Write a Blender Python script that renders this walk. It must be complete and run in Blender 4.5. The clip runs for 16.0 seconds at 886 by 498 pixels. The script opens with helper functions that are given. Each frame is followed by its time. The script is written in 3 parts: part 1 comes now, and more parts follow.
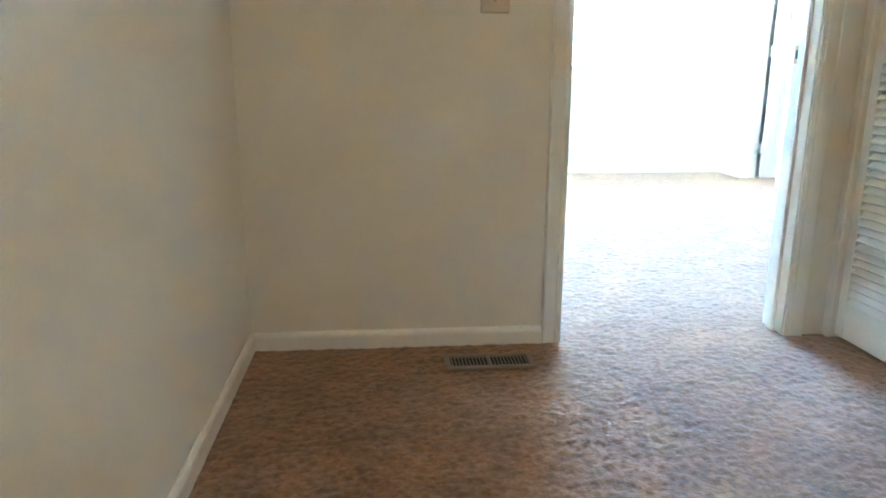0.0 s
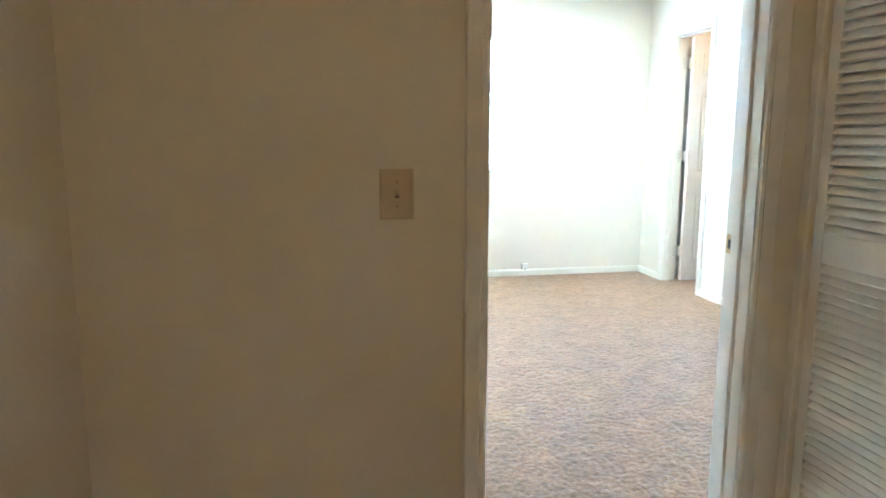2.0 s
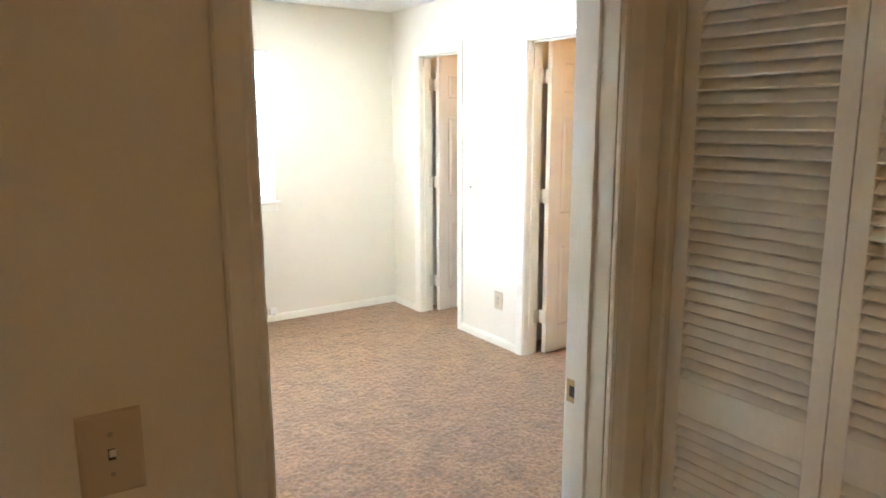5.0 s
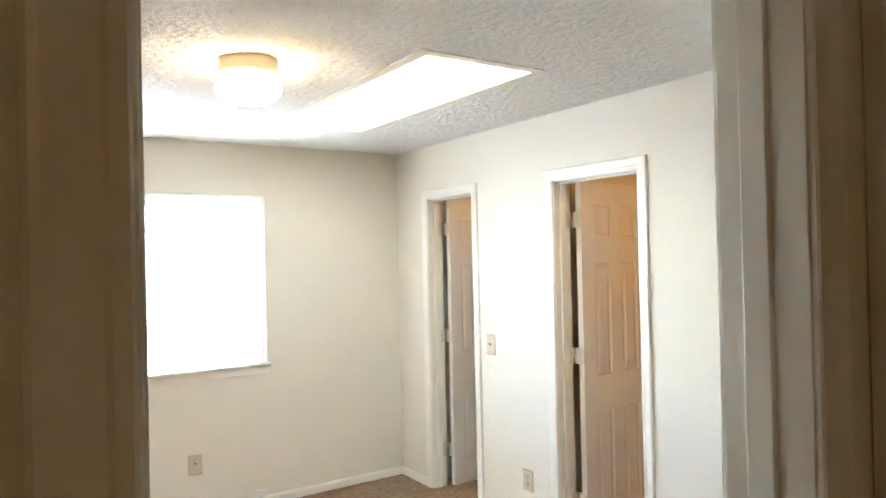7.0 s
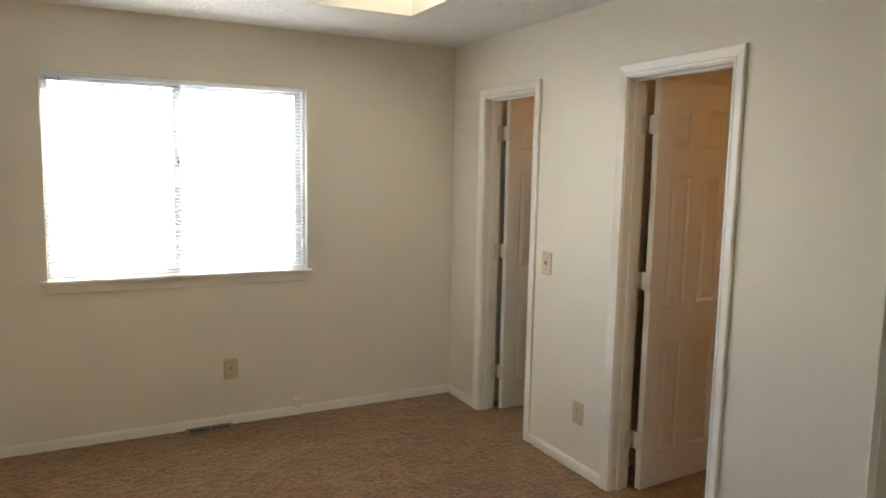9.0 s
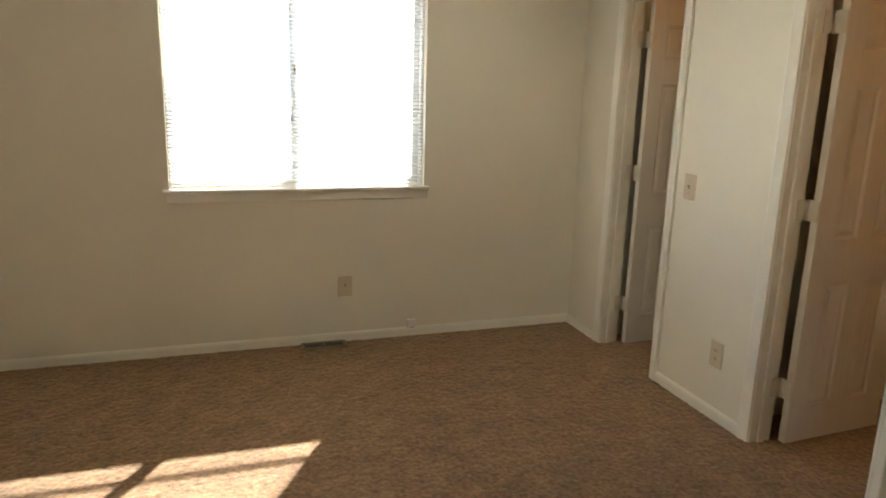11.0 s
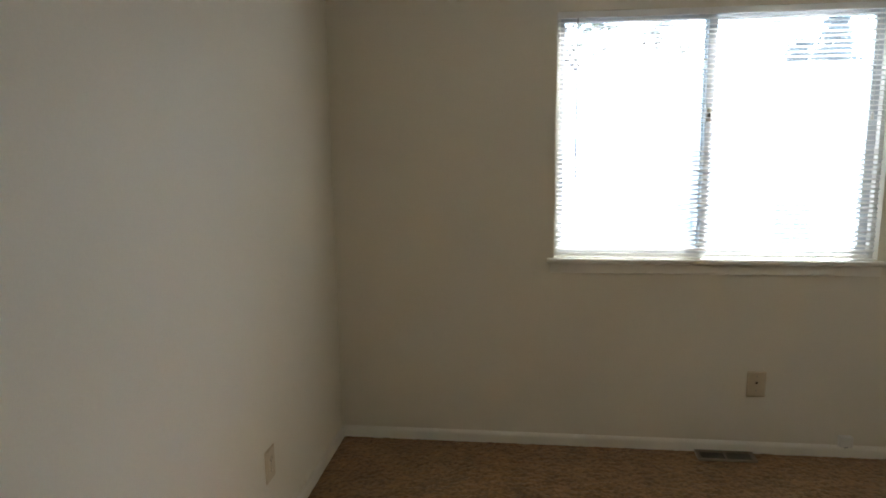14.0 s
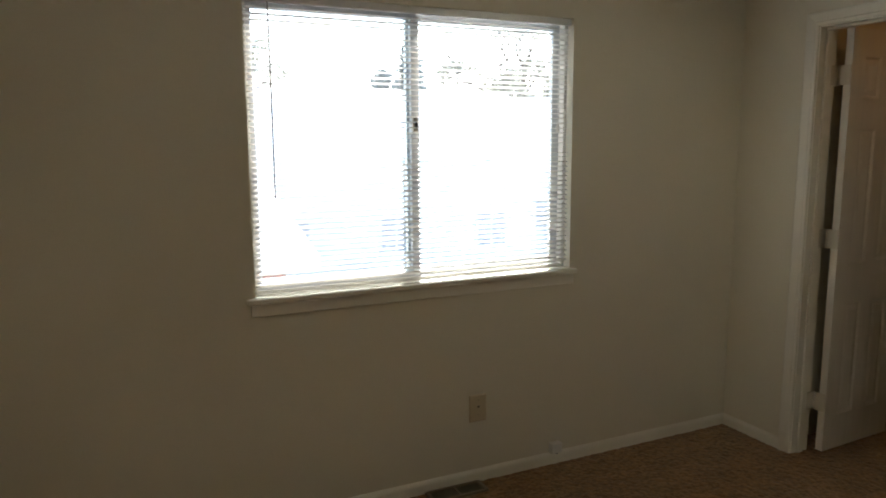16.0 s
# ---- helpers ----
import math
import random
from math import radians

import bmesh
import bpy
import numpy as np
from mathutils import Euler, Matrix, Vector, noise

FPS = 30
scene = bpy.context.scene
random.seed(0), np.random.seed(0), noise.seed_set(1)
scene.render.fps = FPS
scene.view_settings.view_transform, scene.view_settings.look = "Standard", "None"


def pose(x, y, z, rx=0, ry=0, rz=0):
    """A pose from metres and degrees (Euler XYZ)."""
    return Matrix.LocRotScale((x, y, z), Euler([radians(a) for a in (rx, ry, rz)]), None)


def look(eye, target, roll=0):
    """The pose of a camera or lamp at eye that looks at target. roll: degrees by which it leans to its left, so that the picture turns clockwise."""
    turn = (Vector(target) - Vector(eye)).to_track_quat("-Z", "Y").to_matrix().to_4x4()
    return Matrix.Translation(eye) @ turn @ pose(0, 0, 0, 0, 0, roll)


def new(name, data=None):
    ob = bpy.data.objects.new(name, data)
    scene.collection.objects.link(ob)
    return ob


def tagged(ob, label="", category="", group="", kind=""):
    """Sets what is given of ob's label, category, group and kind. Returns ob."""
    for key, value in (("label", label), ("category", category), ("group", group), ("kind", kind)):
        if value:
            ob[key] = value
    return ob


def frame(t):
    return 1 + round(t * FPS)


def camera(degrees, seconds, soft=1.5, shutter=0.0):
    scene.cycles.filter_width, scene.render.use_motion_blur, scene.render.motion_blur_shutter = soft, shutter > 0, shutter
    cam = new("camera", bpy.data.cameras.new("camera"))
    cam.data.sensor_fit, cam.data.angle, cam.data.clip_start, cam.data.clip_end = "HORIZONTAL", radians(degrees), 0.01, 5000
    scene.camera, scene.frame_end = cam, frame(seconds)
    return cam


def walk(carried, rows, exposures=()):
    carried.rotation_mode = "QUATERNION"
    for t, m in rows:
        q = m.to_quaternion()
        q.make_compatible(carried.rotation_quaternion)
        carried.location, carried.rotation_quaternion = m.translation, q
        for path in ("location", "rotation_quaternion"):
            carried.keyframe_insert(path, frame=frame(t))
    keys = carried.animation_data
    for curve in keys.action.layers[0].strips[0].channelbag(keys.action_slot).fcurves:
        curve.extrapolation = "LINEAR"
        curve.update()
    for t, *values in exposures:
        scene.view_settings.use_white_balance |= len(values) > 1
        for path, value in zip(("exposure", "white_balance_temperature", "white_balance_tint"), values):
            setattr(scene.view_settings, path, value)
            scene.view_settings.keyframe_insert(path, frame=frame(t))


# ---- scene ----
cam = camera(65.1, 16.0, soft=1.6, shutter=0.12)
PATH = [
    (0, (-0.302, 0.547, 0.853), (-0.134, 2.482, 0.373), 0.2),
    (0.5, (-0.33, 0.646, 1.004), (-0.106, 2.589, 0.587), -0.0),
    (1, (-0.275, 0.763, 1.059), (0.027, 2.715, 0.741), 0.0),
    (1.5, (-0.208, 0.862, 1.185), (0.111, 2.812, 0.876), 0.0),
    (2, (-0.195, 0.939, 1.244), (0.192, 2.874, 0.92), 0.2),
    (2.5, (-0.219, 1.081, 1.28), (0.344, 2.977, 0.981), -0.5),
    (3, (-0.223, 1.186, 1.413), (0.538, 3.005, 1.076), 0.7),
    (3.5, (-0.164, 1.308, 1.456), (0.69, 3.081, 1.097), 0.2),
    (3.7, (-0.138, 1.363, 1.492), (0.741, 3.123, 1.129), 0.2),
    (5.8, (0.012, 1.885, 1.6), (1.172, 3.482, 1.276), -0.8),
    (6, (0.058, 1.971, 1.617), (1.193, 3.601, 1.382), -0.8),
    (6.5, (0.128, 2.069, 1.624), (1.197, 3.759, 1.566), -1.0),
    (7, (0.187, 2.198, 1.661), (1.294, 3.863, 1.675), -1.3),
    (7.5, (0.246, 2.302, 1.641), (1.382, 3.948, 1.656), -1.8),
    (8, (0.363, 2.386, 1.638), (1.4, 4.095, 1.64), -1.3),
    (8.5, (0.465, 2.438, 1.606), (1.397, 4.204, 1.497), -0.1),
    (8.7, (0.496, 2.46, 1.611), (1.423, 4.225, 1.453), 0.5),
    (10.8, (0.558, 2.741, 1.542), (1.269, 4.536, 1.02), 1.5),
    (11, (0.568, 2.769, 1.538), (1.189, 4.616, 1.085), 1.6),
    (11.5, (0.553, 2.825, 1.53), (0.884, 4.759, 1.146), 1.7),
    (12, (0.547, 2.943, 1.54), (0.446, 4.91, 1.195), 2.1),
    (12.5, (0.604, 3.043, 1.494), (0.104, 4.96, 1.218), 1.0),
    (13, (0.488, 3.162, 1.512), (-0.156, 5.025, 1.171), 0.7),
    (13.5, (0.323, 3.337, 1.571), (-0.161, 5.246, 1.223), 0.1),
    (14, (0.23, 3.481, 1.58), (-0.02, 5.435, 1.232), -0.8),
    (14.5, (0.171, 3.632, 1.53), (0.107, 5.609, 1.235), -1.0),
    (15, (0.097, 3.804, 1.507), (0.268, 5.785, 1.295), -0.9),
    (15.5, (-0.002, 3.963, 1.527), (0.507, 5.879, 1.269), 0.4),
    (16, (-0.099, 4.122, 1.534), (0.734, 5.916, 1.235), -0.4),
]
EXPOSURES = [(0, 6.9, 3680, -2), (1, 6.42, 3930, 0), (2.5, 5.97, 4330, 3), (3.5, 5.75, 4600, 7), (6, 5.42, 4950, 9), (7, 4.97, 5000, 9), (8, 4.42, 5100, 10),
             (8.7, 3.82, 5500, 12), (11, 3.45, 6200, 10), (12.5, 3.42, 5700, 10), (13.5, 2.98, 5550, 9), (14.5, 2.65, 5600, 9), (16, 2.15, 6100, 9)]
walk(cam, [(t, look(eye, target, roll)) for t, eye, target, roll in PATH], EXPOSURES)

# ---- light ----
SUN_FROM = Vector((0.58, 1.0, 0.82)).normalized()
world = bpy.data.worlds.new("sky")
scene.world = world
world.use_nodes = True
wn = world.node_tree.nodes
sky = wn.new("ShaderNodeTexSky")
sky.sky_type = "NISHITA"
sky.sun_disc = False
sky.sun_elevation = math.asin(SUN_FROM.z)
sky.sun_rotation = math.atan2(SUN_FROM.x, SUN_FROM.y)
world.node_tree.links.new(sky.outputs[0], wn["Background"].inputs[0])
wn["Background"].inputs[1].default_value = 0.15
sun = new("sun", bpy.data.lights.new("sun", "SUN"))
sun.data.energy = 5.0
sun.data.angle = radians(0.55)
sun.data.color = (1.0, 0.95, 0.90)
sun.matrix_world = look(SUN_FROM * 30, (0, 0, 0))


# ---- materials ----
def mat(name, color, rough=0.6, metal=0.0, var=0.08, scale=3.0, grain=0.0, grain_scale=200.0, bump=0.0, spec=0.5, stretch=None, per_object=0.0, bump_dist=0.002):
    """Principled surface: large soft variation, fine grain, relief."""
    m = bpy.data.materials.new(name)
    m.use_nodes = True
    nt = m.node_tree
    n, l = nt.nodes, nt.links
    b = n["Principled BSDF"]
    b.inputs["Roughness"].default_value = rough
    b.inputs["Metallic"].default_value = metal
    b.inputs["Specular IOR Level"].default_value = spec
    tc = n.new("ShaderNodeTexCoord")
    vec = tc.outputs["Object"]
    if stretch:
        mp = n.new("ShaderNodeMapping")
        mp.inputs["Scale"].default_value = stretch
        l.new(vec, mp.inputs[0])
        vec = mp.outputs[0]
    big = n.new("ShaderNodeTexNoise")
    big.inputs["Scale"].default_value = scale
    big.inputs["Detail"].default_value = 4
    l.new(vec, big.inputs[0])
    fine = n.new("ShaderNodeTexNoise")
    fine.inputs["Scale"].default_value = grain_scale
    fine.inputs["Detail"].default_value = 3
    l.new(vec, fine.inputs[0])

    def span(src, amount, old):
        r = n.new("ShaderNodeMapRange")
        r.inputs[1].default_value, r.inputs[2].default_value = 0.3, 0.7
        r.inputs[3].default_value, r.inputs[4].default_value = 1 - amount, 1 + amount
        l.new(src, r.inputs[0])
        if old is None:
            return r.outputs[0]
        mul = n.new("ShaderNodeMath")
        mul.operation = "MULTIPLY"
        l.new(r.outputs[0], mul.inputs[0])
        l.new(old, mul.inputs[1])
        return mul.outputs[0]

    f = span(big.outputs[0], var, None)
    if grain:
        f = span(fine.outputs[0], grain, f)
    if per_object:
        oi = n.new("ShaderNodeObjectInfo")
        f = span(oi.outputs["Random"], per_object, f)
    mx = n.new("ShaderNodeVectorMath")
    mx.operation = "SCALE"
    mx.inputs[0].default_value = color
    l.new(f, mx.inputs["Scale"])
    l.new(mx.outputs[0], b.inputs["Base Color"])
    rr = n.new("ShaderNodeMapRange")
    rr.inputs[3].default_value, rr.inputs[4].default_value = max(rough - 0.08, 0.02), min(rough + 0.08, 1)
    l.new(big.outputs[0], rr.inputs[0])
    l.new(rr.outputs[0], b.inputs["Roughness"])
    if bump:
        bp = n.new("ShaderNodeBump")
        bp.inputs["Strength"].default_value = bump
        bp.inputs["Distance"].default_value = bump_dist
        l.new(fine.outputs[0], bp.inputs["Height"])
        l.new(bp.outputs[0], b.inputs["Normal"])
    return m


def glass_material(name, tint, veil=0.0):
    m = bpy.data.materials.new(name)
    m.use_nodes = True
    nt = m.node_tree
    n, l = nt.nodes, nt.links
    n.remove(n["Principled BSDF"])
    out = n["Material Output"]
    tr = n.new("ShaderNodeBsdfTransparent")
    tr.inputs[0].default_value = (*tint, 1)
    gl = n.new("ShaderNodeBsdfGlossy")
    gl.inputs["Roughness"].default_value = 0.02
    fr = n.new("ShaderNodeFresnel")
    fr.inputs[0].default_value = 1.3
    mx = n.new("ShaderNodeMixShader")
    l.new(fr.outputs[0], mx.inputs[0])
    l.new(tr.outputs[0], mx.inputs[1])
    l.new(gl.outputs[0], mx.inputs[2])
    # a thin translucent film imitates the glare that veils the view outside
    film = n.new("ShaderNodeBsdfTranslucent")
    film.inputs[0].default_value = (0.80, 0.84, 0.90, 1)
    mottle = n.new("ShaderNodeTexNoise")
    mottle.inputs["Scale"].default_value = 5.0
    mottle.inputs["Detail"].default_value = 6.0
    amount = n.new("ShaderNodeMapRange")
    amount.inputs[1].default_value, amount.inputs[2].default_value = 0.25, 0.75
    amount.inputs[3].default_value, amount.inputs[4].default_value = veil * 0.6, veil * 1.4
    l.new(mottle.outputs[0], amount.inputs[0])
    veiled = n.new("ShaderNodeMixShader")
    l.new(amount.outputs[0], veiled.inputs[0])
    l.new(mx.outputs[0], veiled.inputs[1])
    l.new(film.outputs[0], veiled.inputs[2])
    l.new(veiled.outputs[0], out.inputs[0])
    return m


def glow_material(name, color, strength):
    m = bpy.data.materials.new(name)
    m.use_nodes = True
    b = m.node_tree.nodes["Principled BSDF"]
    b.inputs["Base Color"].default_value = (0.85, 0.82, 0.75, 1)
    b.inputs["Roughness"].default_value = 0.25
    b.inputs["Emission Color"].default_value = (*color, 1)
    b.inputs["Emission Strength"].default_value = strength
    return m


WALL = mat("wall_paint", (0.785, 0.745, 0.62), 0.62, var=0.025, scale=1.6, grain=0.015, grain_scale=160, bump=0.25, bump_dist=0.0012)
CEIL = mat("popcorn_ceiling", (0.86, 0.84, 0.77), 0.9, var=0.03, scale=2.0, grain=0.10, grain_scale=170, bump=0.9, bump_dist=0.005)
SHAFT = mat("skylight_shaft_paint", (0.82, 0.77, 0.62), 0.8, var=0.02, grain=0.02, bump=0.3)
TRIM = mat("trim_paint", (0.84, 0.815, 0.72), 0.34, var=0.025, scale=5, grain=0.01, grain_scale=90, bump=0.08)
DOOR = mat("door_paint", (0.80, 0.77, 0.70), 0.40, var=0.03, scale=4, grain=0.03, grain_scale=60, bump=0.25, stretch=(1, 1, 0.06))
LOUVER = mat("louver_paint", (0.84, 0.82, 0.74), 0.45, var=0.03, scale=4, grain=0.02, grain_scale=60, bump=0.12, per_object=0.03)
CARPET = mat("carpet_pile", (0.208, 0.119, 0.053), 0.95, var=0.26, scale=7.0, grain=0.45, grain_scale=62, bump=0.6, spec=0.1, bump_dist=0.005)
CARPET.node_tree.nodes["Principled BSDF"].inputs["Sheen Weight"].default_value = 0.75
CARPET.node_tree.nodes["Principled BSDF"].inputs["Sheen Roughness"].default_value = 0.45
CARPET.node_tree.nodes["Principled BSDF"].inputs["Sheen Tint"].default_value = (1.0, 0.84, 0.68, 1)
PLATE = mat("almond_plastic", (0.62, 0.53, 0.37), 0.35, var=0.02)
WHITE_PLASTIC = mat("white_plastic", (0.78, 0.76, 0.70), 0.4, var=0.03)
SCREW = mat("screw_steel", (0.45, 0.40, 0.32), 0.4, 0.8)
# near-black fill for the shade inside holes, and for the latch lever
SLOT = mat("dark_slot", (0.02, 0.018, 0.015), 0.7)
BRASS = mat("brass", (0.50, 0.37, 0.17), 0.35, 1.0, var=0.06)
HINGE = mat("painted_hinge", (0.70, 0.66, 0.56), 0.4, 0.0, var=0.04)
REGISTER = mat("register_enamel", (0.24, 0.20, 0.15), 0.4, 0.2, var=0.06)
VINYL = mat("window_vinyl", (0.74, 0.73, 0.69), 0.4, var=0.03)
ALU = mat("window_aluminium", (0.55, 0.56, 0.57), 0.4, 0.3, var=0.05)
SLAT = mat("blind_slat", (0.84, 0.83, 0.80), 0.35, 0.0, var=0.02, per_object=0.03)
nt = SLAT.node_tree
thin = nt.nodes.new("ShaderNodeBsdfTranslucent")
thin.inputs[0].default_value = (0.82, 0.80, 0.74, 1)
both = nt.nodes.new("ShaderNodeMixShader")
both.inputs[0].default_value = 0.45
nt.links.new(nt.nodes["Principled BSDF"].outputs[0], both.inputs[1])
nt.links.new(thin.outputs[0], both.inputs[2])
nt.links.new(both.outputs[0], nt.nodes["Material Output"].inputs[0])
CORD = mat("blind_cord", (0.75, 0.73, 0.68), 0.7)
WAND = mat("wand_plastic", (0.30, 0.28, 0.25), 0.2)
FIXTURE = mat("fixture_enamel", (0.68, 0.58, 0.42), 0.35, var=0.03)
GLASS = glass_material("window_glass", (0.93, 0.95, 0.94), 0.022)
ROOF_GLASS = glass_material("skylight_glass", (0.58, 0.57, 0.54))
OPAL = glow_material("opal_glass", (1.0, 0.66, 0.30), 1.7)
BULB = glow_material("warm_opal_glass", (1.0, 0.46, 0.12), 1.3)
# glow of the added hall lamp, warm fill for the hall walls
HALL_FILL = glow_material("hall_fill_glow", (1.0, 0.52, 0.18), 0.53)
# glow of the added closet lamp, lifts and warms the open leaf
CLOSET_FILL = glow_material("closet_fill_glow", (1.0, 0.50, 0.18), 1.1)
# pale base stands in for ground that is overexposed outside
GRASS = mat("winter_lawn", (0.55, 0.54, 0.50), 0.95, var=0.3, scale=0.3, grain=0.3, grain_scale=6)
SIDING = mat("pale_siding", (0.78, 0.77, 0.74), 0.7, var=0.05)
ROOF = mat("roof_shingle", (0.66, 0.67, 0.68), 0.9, var=0.12, grain=0.2, grain_scale=8)
BRICK = mat("red_brick", (0.30, 0.13, 0.09), 0.85, var=0.15, scale=4, per_object=0.1)
DARKGLASS = mat("far_pane", (0.40, 0.41, 0.42), 0.08)
BARK = mat("bark", (0.11, 0.085, 0.065), 0.95, var=0.2, grain=0.3, grain_scale=20, bump=0.6)
NEEDLE = mat("conifer_needles", (0.10, 0.13, 0.12), 0.8, var=0.3, scale=2, per_object=0.1)
LEAF = mat("dry_leaves", (0.20, 0.19, 0.12), 0.8, var=0.3, scale=2)


# ---- building blocks ----
def obj(name, bm, material, parent=None, smooth=False):
    me = bpy.data.meshes.new(name)
    bmesh.ops.recalc_face_normals(bm, faces=bm.faces)
    bm.to_mesh(me)
    bm.free()
    me.materials.append(material)
    if smooth:
        me.polygons.foreach_set("use_smooth", [True] * len(me.polygons))
    ob = new(name, me)
    if parent:
        ob.parent = parent
    return ob


def part(name, bm, material, parent, label="", smooth=False):
    return tagged(obj(name, bm, material, parent, smooth), label)


def empty(name, m, label, category, group="", kind=""):
    e = new(name)
    e.matrix_world = m
    return tagged(e, label, category, group, kind)


def box(bm, x0, x1, y0, y1, z0, z1, bevel=0.0, m=None):
    r = bmesh.ops.create_cube(bm, size=1)
    vs = r["verts"]
    for v in vs:
        v.co = Vector((x0 + (v.co.x + 0.5) * (x1 - x0), y0 + (v.co.y + 0.5) * (y1 - y0), z0 + (v.co.z + 0.5) * (z1 - z0)))
    if bevel:
        es = list({e for v in vs for e in v.link_edges})
        r2 = bmesh.ops.bevel(bm, geom=es, offset=bevel, segments=2, affect="EDGES", profile=0.5)
        vs = list({v for f in r2["faces"] for v in f.verts} | {v for v in vs if v.is_valid})
    if m is not None:
        for v in vs:
            v.co = m @ v.co
    return bm


def boxes(*bs, bevel=0.0):
    bm = bmesh.new()
    for b in bs:
        box(bm, *b, bevel=bevel)
    return bm


def lathe(bm, profile, segs=32, m=None):
    rings = []
    for r, z in profile:
        rings.append([bm.verts.new((r * math.cos(2 * math.pi * i / segs), r * math.sin(2 * math.pi * i / segs), z)) for i in range(segs)])
    for a, b in zip(rings, rings[1:]):
        for i in range(segs):
            bm.faces.new((a[i], a[(i + 1) % segs], b[(i + 1) % segs], b[i]))
    for ring in (rings[0], rings[-1]):
        if profile[rings.index(ring)][0] > 1e-4:
            bm.faces.new(ring)
    if m is not None:
        for ring in rings:
            for v in ring:
                v.co = m @ v.co
    return bm


def sweep(bm, profile, start, end, m):
    """A moulding: profile points (u, h); start(u) and end(u) give the run along s; m maps (s, u, h) to the world."""
    a = [bm.verts.new(m(start(u), u, h)) for u, h in profile]
    b = [bm.verts.new(m(end(u), u, h)) for u, h in profile]
    k = len(profile)
    for i in range(k):
        bm.faces.new((a[i], a[(i + 1) % k], b[(i + 1) % k], b[i]))
    bm.faces.new(a)
    bm.faces.new(b)
    return bm


def wall(name, *bs):
    return tagged(obj(name, boxes(*bs), WALL), "cream painted drywall with faint orange-peel texture", "wall", kind="structure")


# ---- large structure ----
XL, XR, YW, Y0, Y1, ZC = -0.727, 2.820, 6.770, 2.660, 2.785, 2.424
DOOR_L, DOOR_R, HEAD = 0.270, 1.036, 2.045
HALL_R = 1.188
WX0, WX1, WZ0, WZ1 = 0.342, 1.780, 0.957, 2.080
TOP = 2.75

wall("wall_west", (XL - 0.15, XL, -2.4, YW + 0.16, -2.9, TOP))
wall("wall_window",
     (XL, WX0, YW, YW + 0.16, -0.25, TOP), (WX1, 4.5, YW, YW + 0.16, -0.25, TOP),
     (WX0, WX1, YW, YW + 0.16, -0.25, WZ0), (WX0, WX1, YW, YW + 0.16, WZ1, TOP))
wall("wall_entry",
     (XL, DOOR_L - 0.02, Y0, Y1, 0, TOP), (DOOR_R + 0.02, 4.5, Y0, Y1, 0, TOP), (DOOR_L - 0.02, DOOR_R + 0.02, Y0, Y1, HEAD + 0.02, TOP))
D2, D1 = (4.458, 5.045), (5.812, 6.342)
WT = 0.115
wall("wall_doors",
     (XR, XR + WT, Y1, D2[0] - 0.018, 0, TOP), (XR, XR + WT, D2[1] + 0.018, D1[0] - 0.018, 0, TOP), (XR, XR + WT, D1[1] + 0.018, YW, 0, TOP),
     (XR, XR + WT, D2[0] - 0.018, D2[1] + 0.018, HEAD + 0.018, TOP), (XR, XR + WT, D1[0] - 0.018, D1[1] + 0.018, HEAD + 0.018, TOP))
# Partition thickened towards door_3 to keep the gap behind its leaf dark.
wall("wall_partition", (XR + WT, 4.35, 5.24, 5.50, 0, TOP))
# Unseen wall added close behind the closet leaf to shade its hinge gap.
wall("wall_closet_end", (XR + WT, 4.35, 6.46, YW, 0, TOP))
wall("wall_east", (4.35, 4.5, Y1, YW, -0.25, TOP))
wall("wall_bath", (XR + WT, 4.35, 3.35, 3.45, 0, TOP))
BF = (1.880, 2.628)
wall("wall_hall",
     (HALL_R, HALL_R + 0.1, -2.4, BF[0], -2.9, TOP), (HALL_R, HALL_R + 0.1, BF[1], Y0, 0, TOP), (HALL_R, HALL_R + 0.1, BF[0], BF[1], 2.04, TOP))
wall("wall_hall_closet", (HALL_R + 0.1, 2.0, 1.70, 1.80, 0, TOP), (1.9, 2.0, 1.80, Y0, 0, TOP))
wall("wall_stair", (XL, HALL_R, -2.4, -2.25, -2.9, TOP))


